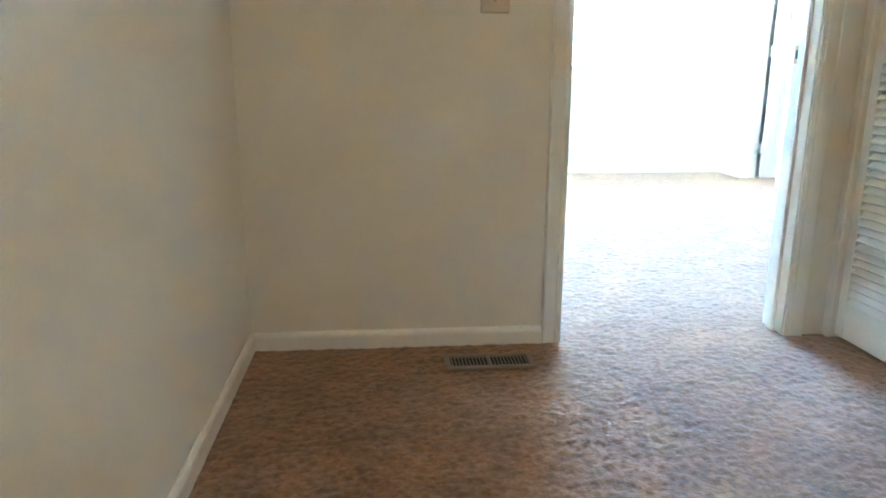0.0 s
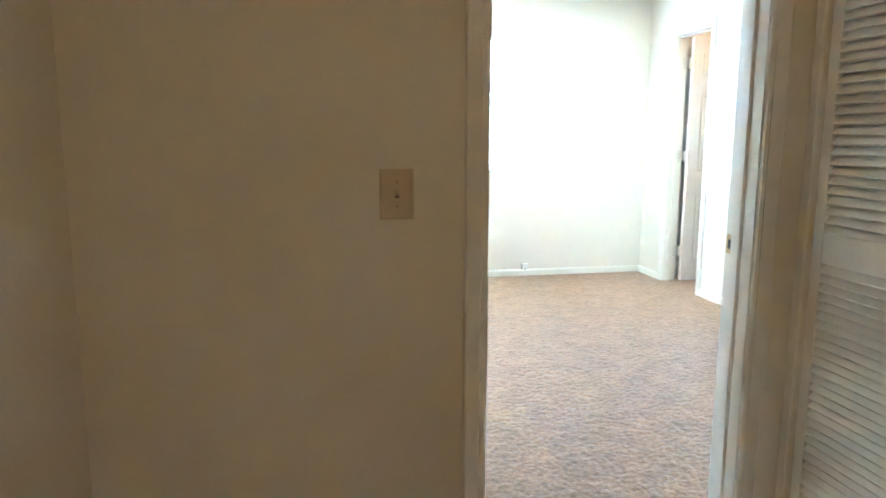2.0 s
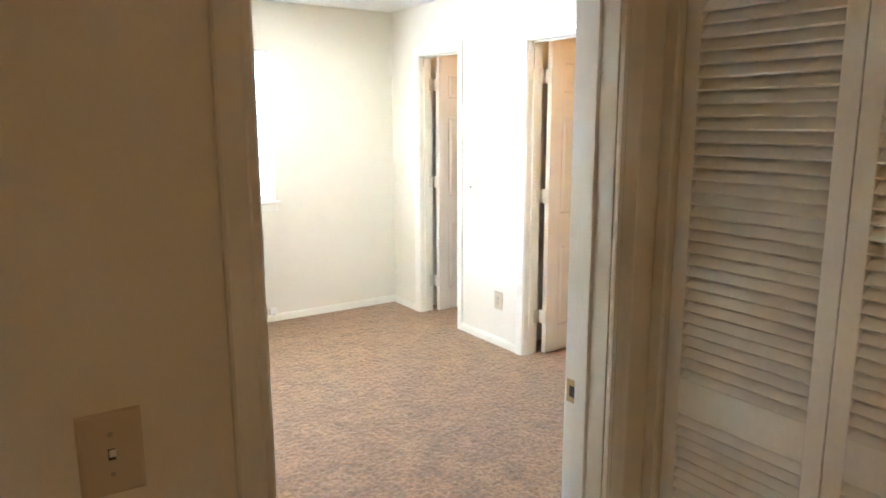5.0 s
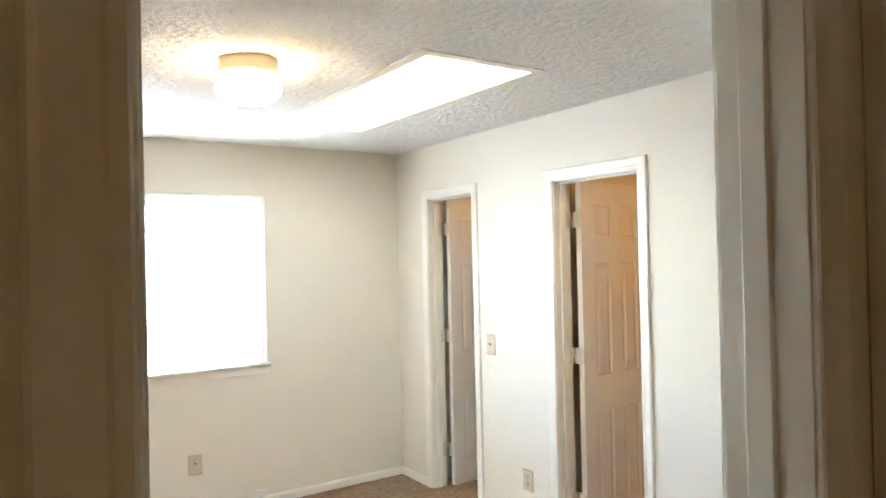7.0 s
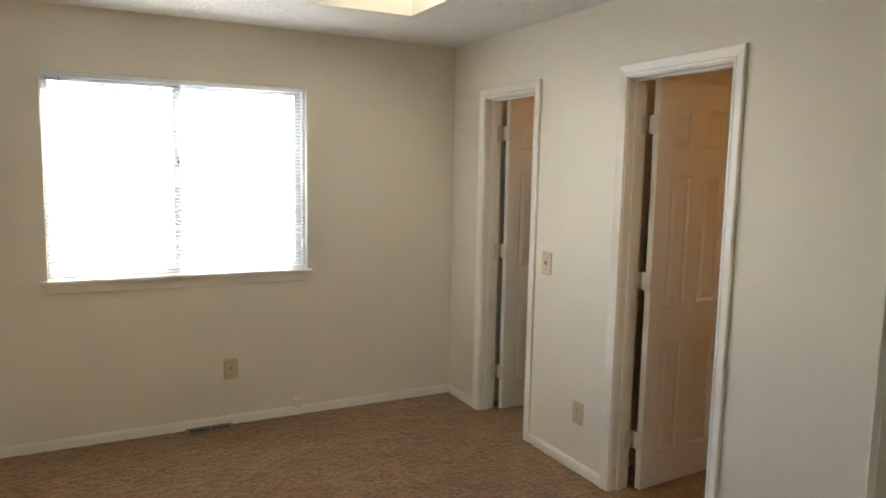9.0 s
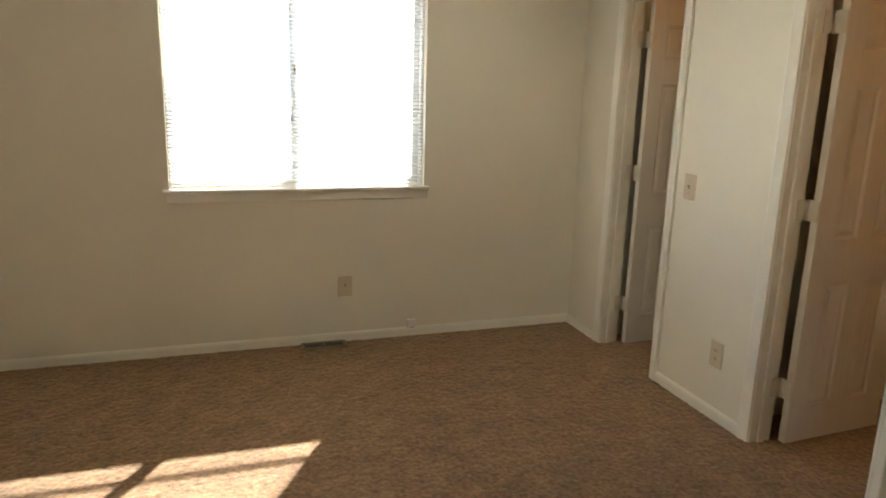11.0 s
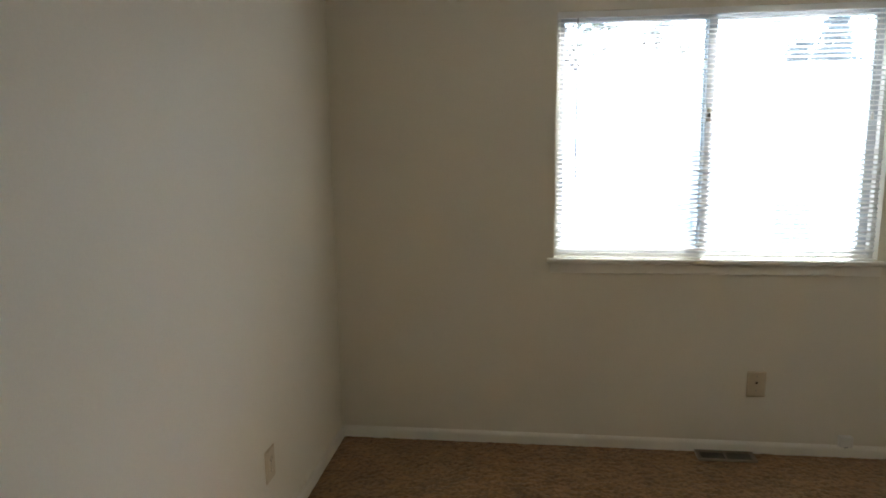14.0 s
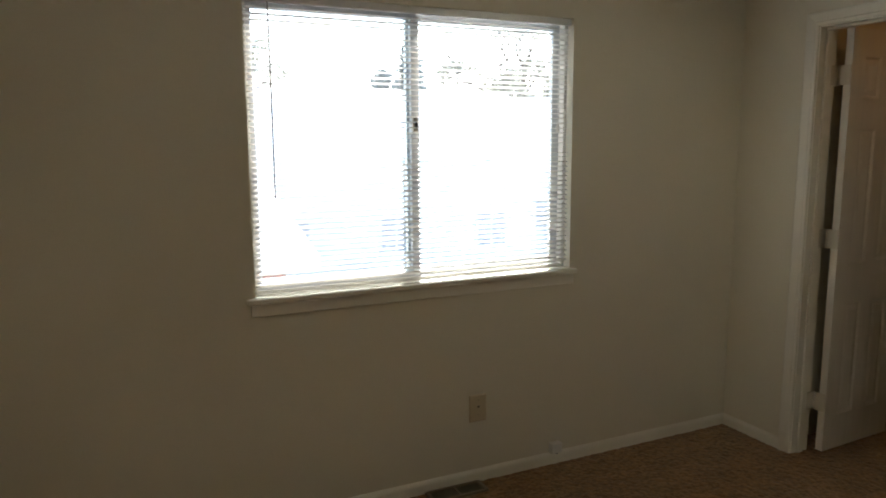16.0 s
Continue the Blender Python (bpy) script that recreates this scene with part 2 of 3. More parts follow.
def pile(name, rects, cell, z, height, material, flip, hole=None, seed=1, clump=0):
    """A finely uneven sheet over rectangles: carpet pile or sprayed ceiling."""
    rng = np.random.default_rng(seed)
    verts, faces, base = [], [], 0
    for x0, x1, y0, y1 in rects:
        nx, ny = int((x1 - x0) / cell) + 1, int((y1 - y0) / cell) + 1
        xs, ys = np.linspace(x0, x1, nx + 1), np.linspace(y0, y1, ny + 1)
        gx, gy = np.meshgrid(xs, ys)
        h = rng.random(gx.shape)
        soft = (h + np.roll(h, 1, 0) + np.roll(h, 1, 1) + np.roll(h, (1, 1), (0, 1))) / 4
        hz = z + height * (0.55 * h + 0.45 * soft - 0.5)
        if clump:
            low = rng.random((ny // clump + 3, nx // clump + 3))
            fy, fx = np.arange(ny + 1) / clump, np.arange(nx + 1) / clump
            iy, ix = fy.astype(int), fx.astype(int)
            ty, tx = (fy - iy)[:, None], (fx - ix)[None, :]
            ty, tx = ty * ty * (3 - 2 * ty), tx * tx * (3 - 2 * tx)
            lows = (low[iy][:, ix] * (1 - tx) + low[iy][:, ix + 1] * tx) * (1 - ty) + (low[iy + 1][:, ix] * (1 - tx) + low[iy + 1][:, ix + 1] * tx) * ty
            hz += height * 0.9 * (lows - 0.5)
        hz[:, 0] = hz[:, -1] = hz[0] = hz[-1] = z
        jx = gx + (rng.random(gx.shape) - 0.5) * cell * 0.5
        jy = gy + (rng.random(gx.shape) - 0.5) * cell * 0.5
        jx[:, 0], jx[:, -1], jy[0], jy[-1] = x0, x1, y0, y1
        verts.append(np.stack([jx, jy, hz], -1).reshape(-1, 3))
        i = np.arange(ny)[:, None] * (nx + 1) + np.arange(nx)[None, :] + base
        q = np.stack([i, i + 1, i + nx + 2, i + nx + 1], -1).reshape(-1, 4)
        if hole:
            cx, cy = (gx[:-1, :-1] + cell / 2).ravel(), (gy[:-1, :-1] + cell / 2).ravel()
            q = q[~((cx > hole[0]) & (cx < hole[1]) & (cy > hole[2]) & (cy < hole[3]))]
        faces.append(q[:, ::-1] if flip else q)
        base += (nx + 1) * (ny + 1)
    v, q = np.concatenate(verts), np.concatenate(faces)
    me = bpy.data.meshes.new(name)
    me.vertices.add(len(v))
    me.vertices.foreach_set("co", v.ravel())
    me.loops.add(q.size)
    me.loops.foreach_set("vertex_index", q.ravel().astype(np.int32))
    me.polygons.add(len(q))
    me.polygons.foreach_set("loop_start", np.arange(0, q.size, 4, dtype=np.int32))
    me.polygons.foreach_set("use_smooth", np.ones(len(q), dtype=bool))
    me.update(calc_edges=True)
    me.validate()
    me.materials.append(material)
    return new(name, me)


STAIR_Y = 1.42
floor = tagged(pile("floor", [(XL, XR, Y1, YW), (XL, HALL_R, STAIR_Y, Y0), (DOOR_L - 0.02, DOOR_R + 0.02, Y0, Y1),
                              (XR, 4.35, 3.45, 5.24), (XR, 4.35, 5.50, 6.46), (HALL_R, 1.9, 1.80, Y0)],
                    0.010, 0.008, 0.0062, CARPET, False), "tan brown cut-pile carpet, worn and blotchy", "carpet", kind="structure")
tagged(obj("subfloor", boxes((XL, 4.35, Y0 - 0.001, YW, -0.25, -0.006), (XL, 1.9, STAIR_Y, Y0 - 0.001, -0.25, -0.006)), CARPET), "floor deck under the carpet", "floor", kind="structure")
steps = bmesh.new()
for i in range(14):
    box(steps, XL, HALL_R, STAIR_Y - 0.25 * (i + 1), STAIR_Y - 0.25 * i, -2.9, -0.18 * (i + 1), 0.0)
tagged(obj("stair", steps, CARPET), "carpeted stair leading down from the hall", "stairs", kind="structure")

SK = (1.612, 2.138, 4.425, 6.015)
ceiling = tagged(pile("ceiling", [(XL, XR, Y1, YW)], 0.009, ZC, 0.013, CEIL, True, hole=SK, seed=4), "off-white sprayed popcorn ceiling", "ceiling", kind="structure")
tagged(obj("ceiling_hall", boxes((XL, HALL_R, -2.25, Y0, ZC, ZC + 0.1), (HALL_R + 0.1, 1.9, 1.80, Y0, ZC, ZC + 0.1),
                                 (XR + WT, 4.35, 3.45, 5.24, ZC, ZC + 0.1), (XR + WT, 4.35, 5.50, 6.46, ZC, ZC + 0.1)), CEIL), "off-white painted ceiling", "ceiling", kind="structure")
SZ = 3.30
# Deck is out of view, added so no sky leaks in above the ceiling.
tagged(obj("roof", boxes((XL - 0.15, SK[0] - 0.05, -2.4, YW + 0.4, TOP, TOP + 0.15), (SK[1] + 0.05, 4.5, -2.4, YW + 0.4, TOP, TOP + 0.15),
                         (SK[0] - 0.05, SK[1] + 0.05, -2.4, SK[2] - 0.05, TOP, TOP + 0.15), (SK[0] - 0.05, SK[1] + 0.05, SK[3] + 0.05, YW + 0.4, TOP, TOP + 0.15)), ROOF),
       "plain unseen roof deck that keeps sky light out of the rooms", "roof", kind="structure")
skylight = empty("skylight", pose((SK[0] + SK[1]) / 2, (SK[2] + SK[3]) / 2, ZC), "rectangular skylight with a deep white plastered shaft", "skylight", kind="structure")
hx, hy = (SK[1] - SK[0]) / 2, (SK[3] - SK[2]) / 2
part("shaft_wall", boxes((-hx - 0.05, -hx, -hy - 0.05, hy + 0.05, -0.004, SZ - ZC)), SHAFT, skylight)
part("shaft_wall", boxes((hx, hx + 0.05, -hy - 0.05, hy + 0.05, -0.004, SZ - ZC)), SHAFT, skylight)
part("shaft_wall", boxes((-hx, hx, -hy - 0.05, -hy, -0.004, SZ - ZC)), SHAFT, skylight)
part("shaft_wall", boxes((-hx, hx, hy, hy + 0.05, -0.004, SZ - ZC)), SHAFT, skylight)
part("curb", boxes((-hx - 0.05, -hx + 0.02, -hy - 0.05, hy + 0.05, SZ - ZC, SZ - ZC + 0.04), (hx - 0.02, hx + 0.05, -hy - 0.05, hy + 0.05, SZ - ZC, SZ - ZC + 0.04),
                   (-hx + 0.02, hx - 0.02, -hy - 0.05, -hy + 0.02, SZ - ZC, SZ - ZC + 0.04), (-hx + 0.02, hx - 0.02, hy - 0.02, hy + 0.05, SZ - ZC, SZ - ZC + 0.04)), ALU, skylight)
pane = part("pane", boxes((-hx + 0.02, hx - 0.02, -hy + 0.02, hy - 0.02, SZ - ZC + 0.012, SZ - ZC + 0.018)), ROOF_GLASS, skylight)
pane.visible_shadow = False

# ---- trim ----
CASING = [(0.0, 0.0), (0.0, 0.007), (0.003, 0.010), (0.014, 0.0115), (0.018, 0.0085), (0.024, 0.0095), (0.040, 0.0135), (0.050, 0.0165), (0.056, 0.0165), (0.060, 0.013), (0.060, 0.0)]
BASE = [(0.0, 0.0), (0.0, 0.012), (0.048, 0.012), (0.056, 0.010), (0.062, 0.006), (0.066, 0.002), (0.066, 0.0)]


def casing(parent, a, b, head, to_world, rev=0.005):
    """Three mitred mouldings round an opening from a to b along the wall, under the height head."""
    a, b, top = a - rev, b + rev, head + rev
    part("casing_side", sweep(bmesh.new(), CASING, lambda u: 0.0, lambda u: top + u, lambda s, u, h: to_world(a - u, s, h)), TRIM, parent)
    part("casing_side", sweep(bmesh.new(), CASING, lambda u: 0.0, lambda u: top + u, lambda s, u, h: to_world(b + u, s, h)), TRIM, parent)
    part("casing_head", sweep(bmesh.new(), CASING, lambda u: a - u, lambda u: b + u, lambda s, u, h: to_world(s, top + u, h)), TRIM, parent)


def baseboard(run0, run1, to_world):
    tagged(obj("baseboard", sweep(bmesh.new(), BASE, lambda u: run0, lambda u: run1, lambda s, u, h: to_world(s, u, h)), TRIM), "narrow cream painted wooden baseboard", "baseboard", kind="structure")


ON_DOORS = lambda s, u, h: Vector((XR - h, s, u))
ON_WINDOW = lambda s, u, h: Vector((s, YW - h, u))
ON_WEST = lambda s, u, h: Vector((XL + h, s, u))
ON_ENTRY_HALL = lambda s, u, h: Vector((s, Y0 - h, u))
ON_ENTRY_ROOM = lambda s, u, h: Vector((s, Y1 + h, u))
ON_HALL_R = lambda s, u, h: Vector((HALL_R - h, s, u))
CW = 0.065
baseboard(XL + 0.012, XR - 0.012, ON_WINDOW)
baseboard(D1[1] + CW, YW, ON_DOORS)
baseboard(D2[1] + CW, D1[0] - CW, ON_DOORS)
baseboard(Y1, D2[0] - CW, ON_DOORS)
baseboard(Y1, YW, ON_WEST)
baseboard(STAIR_Y, Y0, ON_WEST)
baseboard(XL + 0.012, DOOR_L - CW, ON_ENTRY_HALL)
baseboard(XL + 0.012, DOOR_L - CW, ON_ENTRY_ROOM)
baseboard(DOOR_R + CW, XR - 0.012, ON_ENTRY_ROOM)
baseboard(STAIR_Y, BF[0] - 0.04, ON_HALL_R)

# entry doorway
entry = empty("door_1", pose(0, 0, 0), "cased doorway from the hall into the bedroom, cream painted", "doorway", kind="structure")
casing(entry, DOOR_L, DOOR_R, HEAD, lambda s, u, h: Vector((s, Y0 - h, u)))
casing(entry, DOOR_L, DOOR_R, HEAD, lambda s, u, h: Vector((s, Y1 + h, u)))
part("jamb", boxes((DOOR_L - 0.02, DOOR_L, Y0, Y1, 0, HEAD), bevel=0.0015), TRIM, entry)
part("jamb", boxes((DOOR_R, DOOR_R + 0.02, Y0, Y1, 0, HEAD), bevel=0.0015), TRIM, entry)
part("jamb_head", boxes((DOOR_L - 0.02, DOOR_R + 0.02, Y0, Y1, HEAD, HEAD + 0.02), bevel=0.0015), TRIM, entry)
for a, b in ((DOOR_L, DOOR_L + 0.011), (DOOR_R - 0.011, DOOR_R)):
    part("stop", boxes((a, b, Y1 - 0.078, Y1 - 0.040, 0, HEAD - 0.011), bevel=0.002), TRIM, entry)
part("stop_head", boxes((DOOR_L, DOOR_R, Y1 - 0.078, Y1 - 0.040, HEAD - 0.011, HEAD), bevel=0.002), TRIM, entry)
plate = part("strike_plate", boxes((DOOR_R - 0.0025, DOOR_R + 0.001, Y1 - 0.044, Y1 - 0.006, 0.900, 0.957), bevel=0.0008), BRASS, entry, "small brass strike plate")
part("latch_hole", boxes((DOOR_R - 0.0032, DOOR_R - 0.002, Y1 - 0.036, Y1 - 0.016, 0.915, 0.942)), SLOT, plate)


# ---- panel doors ----
def leaf_mesh(w, h, t):
    """Six-panel moulded leaf: x along the width, y thickness, z up."""
    bm = bmesh.new()
    st, mid = 0.105 * w / 0.6, 0.09 * w / 0.6
    cols = [(st, w / 2 - mid / 2), (w / 2 + mid / 2, w - st)]
    rows = [(0.17, 0.74), (0.93, 1.575), (1.71, 1.905)]
    xs = sorted({0, w, *[c for p in cols for c in p]})
    zs = sorted({0, h, *[c for p in rows for c in p]})
    for side, y in ((-1, 0.0), (1, t)):
        for i in range(len(xs) - 1):
            for j in range(len(zs) - 1):
                x0, x1, z0, z1 = xs[i], xs[i + 1], zs[j], zs[j + 1]
                if (x0, x1) in cols and (z0, z1) in rows:
                    loops = []
                    for inset, depth in ((0, 0), (0.006, 0.001), (0.014, 0.007), (0.022, 0.007), (0.040, 0.002)):
                        yy = y - side * depth
                        loops.append([bm.verts.new(c) for c in ((x0 + inset, yy, z0 + inset), (x1 - inset, yy, z0 + inset), (x1 - inset, yy, z1 - inset), (x0 + inset, yy, z1 - inset))])
                    for a, b in zip(loops, loops[1:]):
                        for k in range(4):
                            bm.faces.new((a[k], a[(k + 1) % 4], b[(k + 1) % 4], b[k]))
                    bm.faces.new(loops[-1])
                else:
                    bm.faces.new([bm.verts.new(c) for c in ((x0, y, z0), (x1, y, z0), (x1, y, z1), (x0, y, z1))])
    for q in (((0, 0, 0), (0, t, 0), (0, t, h), (0, 0, h)), ((w, 0, 0), (w, t, 0), (w, t, h), (w, 0, h)), ((0, 0, 0), (w, 0, 0), (w, t, 0), (0, t, 0)), ((0, 0, h), (w, 0, h), (w, t, h), (0, t, h))):
        bm.faces.new([bm.verts.new(c) for c in q])
    bmesh.ops.remove_doubles(bm, verts=bm.verts, dist=0.0002)
    return bm


def knob(parent, x, z, t):
    for side, y in ((-1, 0.0), (1, t)):
        m = Matrix.Translation((x, y, z)) @ Matrix.Rotation(radians(90 if side < 0 else -90), 4, "X")
        k = part("knob", lathe(bmesh.new(), [(0.011, 0.004), (0.010, 0.024), (0.018, 0.030), (0.026, 0.040), (0.027, 0.050), (0.022, 0.060), (0.0001, 0.064)], 24, m), BRASS, parent, "round brass knob", True)
        part("rose", lathe(bmesh.new(), [(0.031, 0.0), (0.030, 0.005), (0.022, 0.008), (0.0001, 0.0085)], 24, m), BRASS, k, "", True)


def side_door(name, span, open_deg, label, with_knob):
    y0, y1 = span
    e = empty(name, pose(0, 0, 0), label, "door", kind="structure")
    casing(e, y0, y1, HEAD, lambda s, u, h: Vector((XR - h, s, u)))
    casing(e, y0, y1, HEAD, lambda s, u, h: Vector((XR + WT + h, s, u)))
    part("jamb", boxes((XR, XR + WT, y0 - 0.018, y0, 0, HEAD), bevel=0.0015), TRIM, e)
    part("jamb", boxes((XR, XR + WT, y1, y1 + 0.018, 0, HEAD), bevel=0.0015), TRIM, e)
    part("jamb_head", boxes((XR, XR + WT, y0 - 0.018, y1 + 0.018, HEAD, HEAD + 0.018), bevel=0.0015), TRIM, e)
    for a, b in ((y0, y0 + 0.011), (y1 - 0.011, y1)):
        part("stop", boxes((XR + 0.04, XR + 0.075, a, b, 0, HEAD - 0.011), bevel=0.002), TRIM, e)
    part("stop_head", boxes((XR + 0.04, XR + 0.075, y0, y1, HEAD - 0.011, HEAD), bevel=0.002), TRIM, e)
    w, t = y1 - y0 - 0.006, 0.035
    m = Matrix.Translation((XR + WT + 0.008, y1 - 0.004, 0.018)) @ Matrix.Rotation(radians(open_deg - 90), 4, "Z") @ Matrix.Translation((0.012, -t - 0.027, 0))
    leaf = part("leaf", leaf_mesh(w, 2.025, t), DOOR, e, "six-panel moulded leaf standing open")
    leaf.matrix_basis = m
    if with_knob:
        knob(leaf, w - 0.06, 0.917, t)
    for z in (0.22, 1.03, 1.79):
        hg = part("hinge", boxes((XR + WT - 0.03, XR + WT + 0.012, y1 - 0.003, y1 + 0.0005, z, z + 0.09)), HINGE, e, "paint-covered butt hinge")
        box_m = Matrix.Translation((XR + WT + 0.018, y1 - 0.010, z))
        part("knuckle", lathe(bmesh.new(), [(0.0065, 0.0), (0.0065, 0.09)], 12, box_m), HINGE, hg, "", True)
        part("hinge_leaf", boxes((-0.0045, 0.0005, 0.002, t + 0.023, z - 0.018, z + 0.072)), HINGE, leaf)
    return e


side_door("door_2", D1, 92.5, "open white six-panel closet door in a moulded casing", False)
side_door("door_3", D2, 93.0, "open white six-panel door with brass knob, warm light behind", True)

# ---- louvered bifold in the hall ----
bifold = empty("bifold_door", pose(0, 0, 0), "cream louvered wooden bifold closet door in two panels", "bifold door")
PW = (BF[1] - BF[0] - 0.008) / 2
slat_bm = boxes((-0.019, 0.019, 0.0, PW - 0.072, -0.0035, 0.0035), bevel=0.0015)
slat_first = None
for k in range(2):
    y0 = BF[0] + 0.003 + k * (PW + 0.002)
    m = Matrix.Translation((HALL_R + 0.012, y0, 0)) @ Matrix.Rotation(radians(0.0), 4, "Z")
    pn = part("panel", boxes((0, 0.028, 0, 0.038, 0.02, 2.02), bevel=0.002), LOUVER, bifold)
    pn.matrix_basis = m
    part("stile", boxes((0, 0.028, PW - 0.038, PW, 0.02, 2.02), bevel=0.002), LOUVER, pn)
    for z0, z1, nm in ((0.02, 0.14, "bottom_rail"), (0.898, 0.982, "lock_rail"), (1.945, 2.02, "top_rail")):
        part(nm, boxes((0.001, 0.027, 0.038, PW - 0.038, z0, z1), bevel=0.0015), LOUVER, pn)
    for z0, z1 in ((0.14, 0.898), (0.982, 1.945)):
        cnt = round((z1 - z0) / 0.0265)
        for i in range(cnt):
            z = z0 + (i + 0.5) * (z1 - z0) / cnt
            if slat_first is None:
                slat_first = obj("louver_slat", slat_bm, LOUVER, pn)
                sl = slat_first
            else:
                sl = new("louver_slat", slat_first.data)
                sl.parent = pn
            sl.matrix_basis = Matrix.Translation((0.014, 0.036, z)) @ Matrix.Rotation(radians(-49 + random.uniform(-0.6, 0.6)), 4, "Y")
    if k == 0:
        km = Matrix.Translation((0.0, PW / 2, 0.915)) @ Matrix.Rotation(radians(-90), 4, "Y")
        part("knob", lathe(bmesh.new(), [(0.009, 0.0), (0.008, 0.012), (0.014, 0.018), (0.016, 0.025), (0.012, 0.032), (0.0001, 0.034)], 20, km), BRASS, pn, "small round knob", True)
bc = empty("closet_frame", pose(0, 0, 0), "painted frame round the louvered closet", "door frame", kind="structure")
part("side_trim", boxes((HALL_R - 0.012, HALL_R, BF[1], Y0 - 0.002, 0, 2.08), bevel=0.002), TRIM, bc)
part("side_trim", boxes((HALL_R - 0.012, HALL_R, BF[0] - 0.04, BF[0], 0, 2.08), bevel=0.002), TRIM, bc)
part("head_trim", boxes((HALL_R - 0.0125, HALL_R, BF[0], BF[1], 2.03, 2.08), bevel=0.002), TRIM, bc)
part("pivot_track", boxes((HALL_R + 0.015, HALL_R + 0.045, BF[0], BF[1], 2.022, 2.038)), ALU, bc)

# ---- window ----
win = empty("window_1", pose(0, 0, 0), "two-pane sliding window set in a plaster recess", "window", kind="structure")
part("window_sill", boxes((WX0 - 0.035, WX1 + 0.028, YW - 0.030, YW, WZ0 - 0.022, WZ0), bevel=0.006), TRIM, win)
part("sill_board", boxes((WX0, WX1, YW, YW + 0.045, WZ0 - 0.006, WZ0 + 0.003)), TRIM, win)
part("apron", boxes((WX0 - 0.02, WX1 + 0.02, YW - 0.010, YW, WZ0 - 0.072, WZ0 - 0.023), bevel=0.003), TRIM, win)
FY0, FY1 = YW + 0.045, YW + 0.115
fw = 0.018
part("window_frame", boxes((WX0, WX0 + fw, FY0, FY1, WZ0, WZ1), (WX1 - fw, WX1, FY0, FY1, WZ0, WZ1), (WX0 + fw, WX1 - fw, FY0, FY1, WZ0, WZ0 + fw), (WX0 + fw, WX1 - fw, FY0, FY1, WZ1 - fw, WZ1), bevel=0.002), VINYL, win)
XM = 1.028
for a, b, ya, nm in ((WX0 + fw, XM + 0.024, FY0 + 0.008, "sash"), (XM - 0.024, WX1 - fw, FY0 + 0.036, "sash")):
    sw = 0.020 if a < 0.5 else 0.038
    sh = part(nm, boxes((a, a + sw, ya, ya + 0.024, WZ0 + fw, WZ1 - fw), (b - 0.038, b, ya, ya + 0.024, WZ0 + fw, WZ1 - fw),
                        (a + sw, b - 0.038, ya, ya + 0.024, WZ0 + fw, WZ0 + fw + 0.028), (a + sw, b - 0.038, ya, ya + 0.024, WZ1 - fw - 0.028, WZ1 - fw), bevel=0.002), ALU, win)
    pn = part("pane", boxes((a + sw - 0.002, b - 0.036, ya + 0.010, ya + 0.014, WZ0 + fw + 0.026, WZ1 - fw - 0.026)), GLASS, sh)
    pn.visible_shadow = False
lt = part("latch", boxes((XM - 0.012, XM + 0.010, FY0 - 0.008, FY0 + 0.008, 1.585, 1.645), bevel=0.003), SCREW, win, "small dark metal sash latch")
part("latch_lever", boxes((XM - 0.004, XM + 0.004, FY0 - 0.018, FY0 - 0.007, 1.60, 1.625), bevel=0.002), SLOT, lt)

# mini blind
blind = empty("window_blind", pose(WX0, YW + 0.024, 0), "white mini blind lowered with slats open", "blind")
BW = WX1 - WX0
part("headrail", boxes((0.004, BW - 0.004, -0.014, 0.014, WZ1 - 0.028, WZ1 - 0.001), bevel=0.002), SLAT, blind)
part("bottom_rail", boxes((0.008, BW - 0.008, -0.011, 0.011, 0.992, 1.003), bevel=0.003), SLAT, blind)
sb = bmesh.new()
cross = [(-0.0125, -0.0012), (-0.0065, 0.0006), (0.0, 0.0012), (0.0065, 0.0006), (0.0125, -0.0012)]
prev = None
for side in (0.008, BW - 0.008):
    ring = [sb.verts.new((side, y, z)) for y, z in cross] + [sb.verts.new((side, y, z - 0.0003)) for y, z in reversed(cross)]
    if prev:
        for i in range(10):
            sb.faces.new((prev[i], prev[(i + 1) % 10], ring[(i + 1) % 10], ring[i]))
    sb.faces.new(ring)
    prev = ring
slat0 = None
z = 1.022
while z < WZ1 - 0.035:
    if slat0 is None:
        slat0 = obj("slat", sb, SLAT, blind)
        s = slat0
    else:
        s = new("slat", slat0.data)
        s.parent = blind
    tilt = 2.0 if 1.09 < z < 1.14 else (17.0 if z < 1.40 else max(17.0 - 150 * (z - 1.40), -9.0))
    s.matrix_basis = Matrix.Translation((0, 0, z)) @ Matrix.Rotation(radians(tilt + random.uniform(-2.5, 2.5)), 4, "X") @ Matrix.Rotation(radians(random.uniform(-0.05, 0.05)), 4, "Y")
    z += 0.0215
for x in (0.12, BW / 2 - 0.1, BW / 2 + 0.1, BW - 0.12):
    part("ladder_cord", boxes((x - 0.0007, x + 0.0007, -0.0135, -0.0125, 1.0, WZ1 - 0.028), (x - 0.0007, x + 0.0007, 0.0125, 0.0135, 1.0, WZ1 - 0.028)), CORD, blind)
part("wand", lathe(bmesh.new(), [(0.003, 1.335), (0.0035, 1.34), (0.0028, 1.36), (0.0028, WZ1 - 0.03)], 8, Matrix.Translation((0.092, -0.022, 0))), WAND, blind, "thin tilt wand")
part("pull_cord", boxes((BW - 0.075, BW - 0.073, -0.019, -0.017, 1.62, WZ1 - 0.03)), CORD, blind)
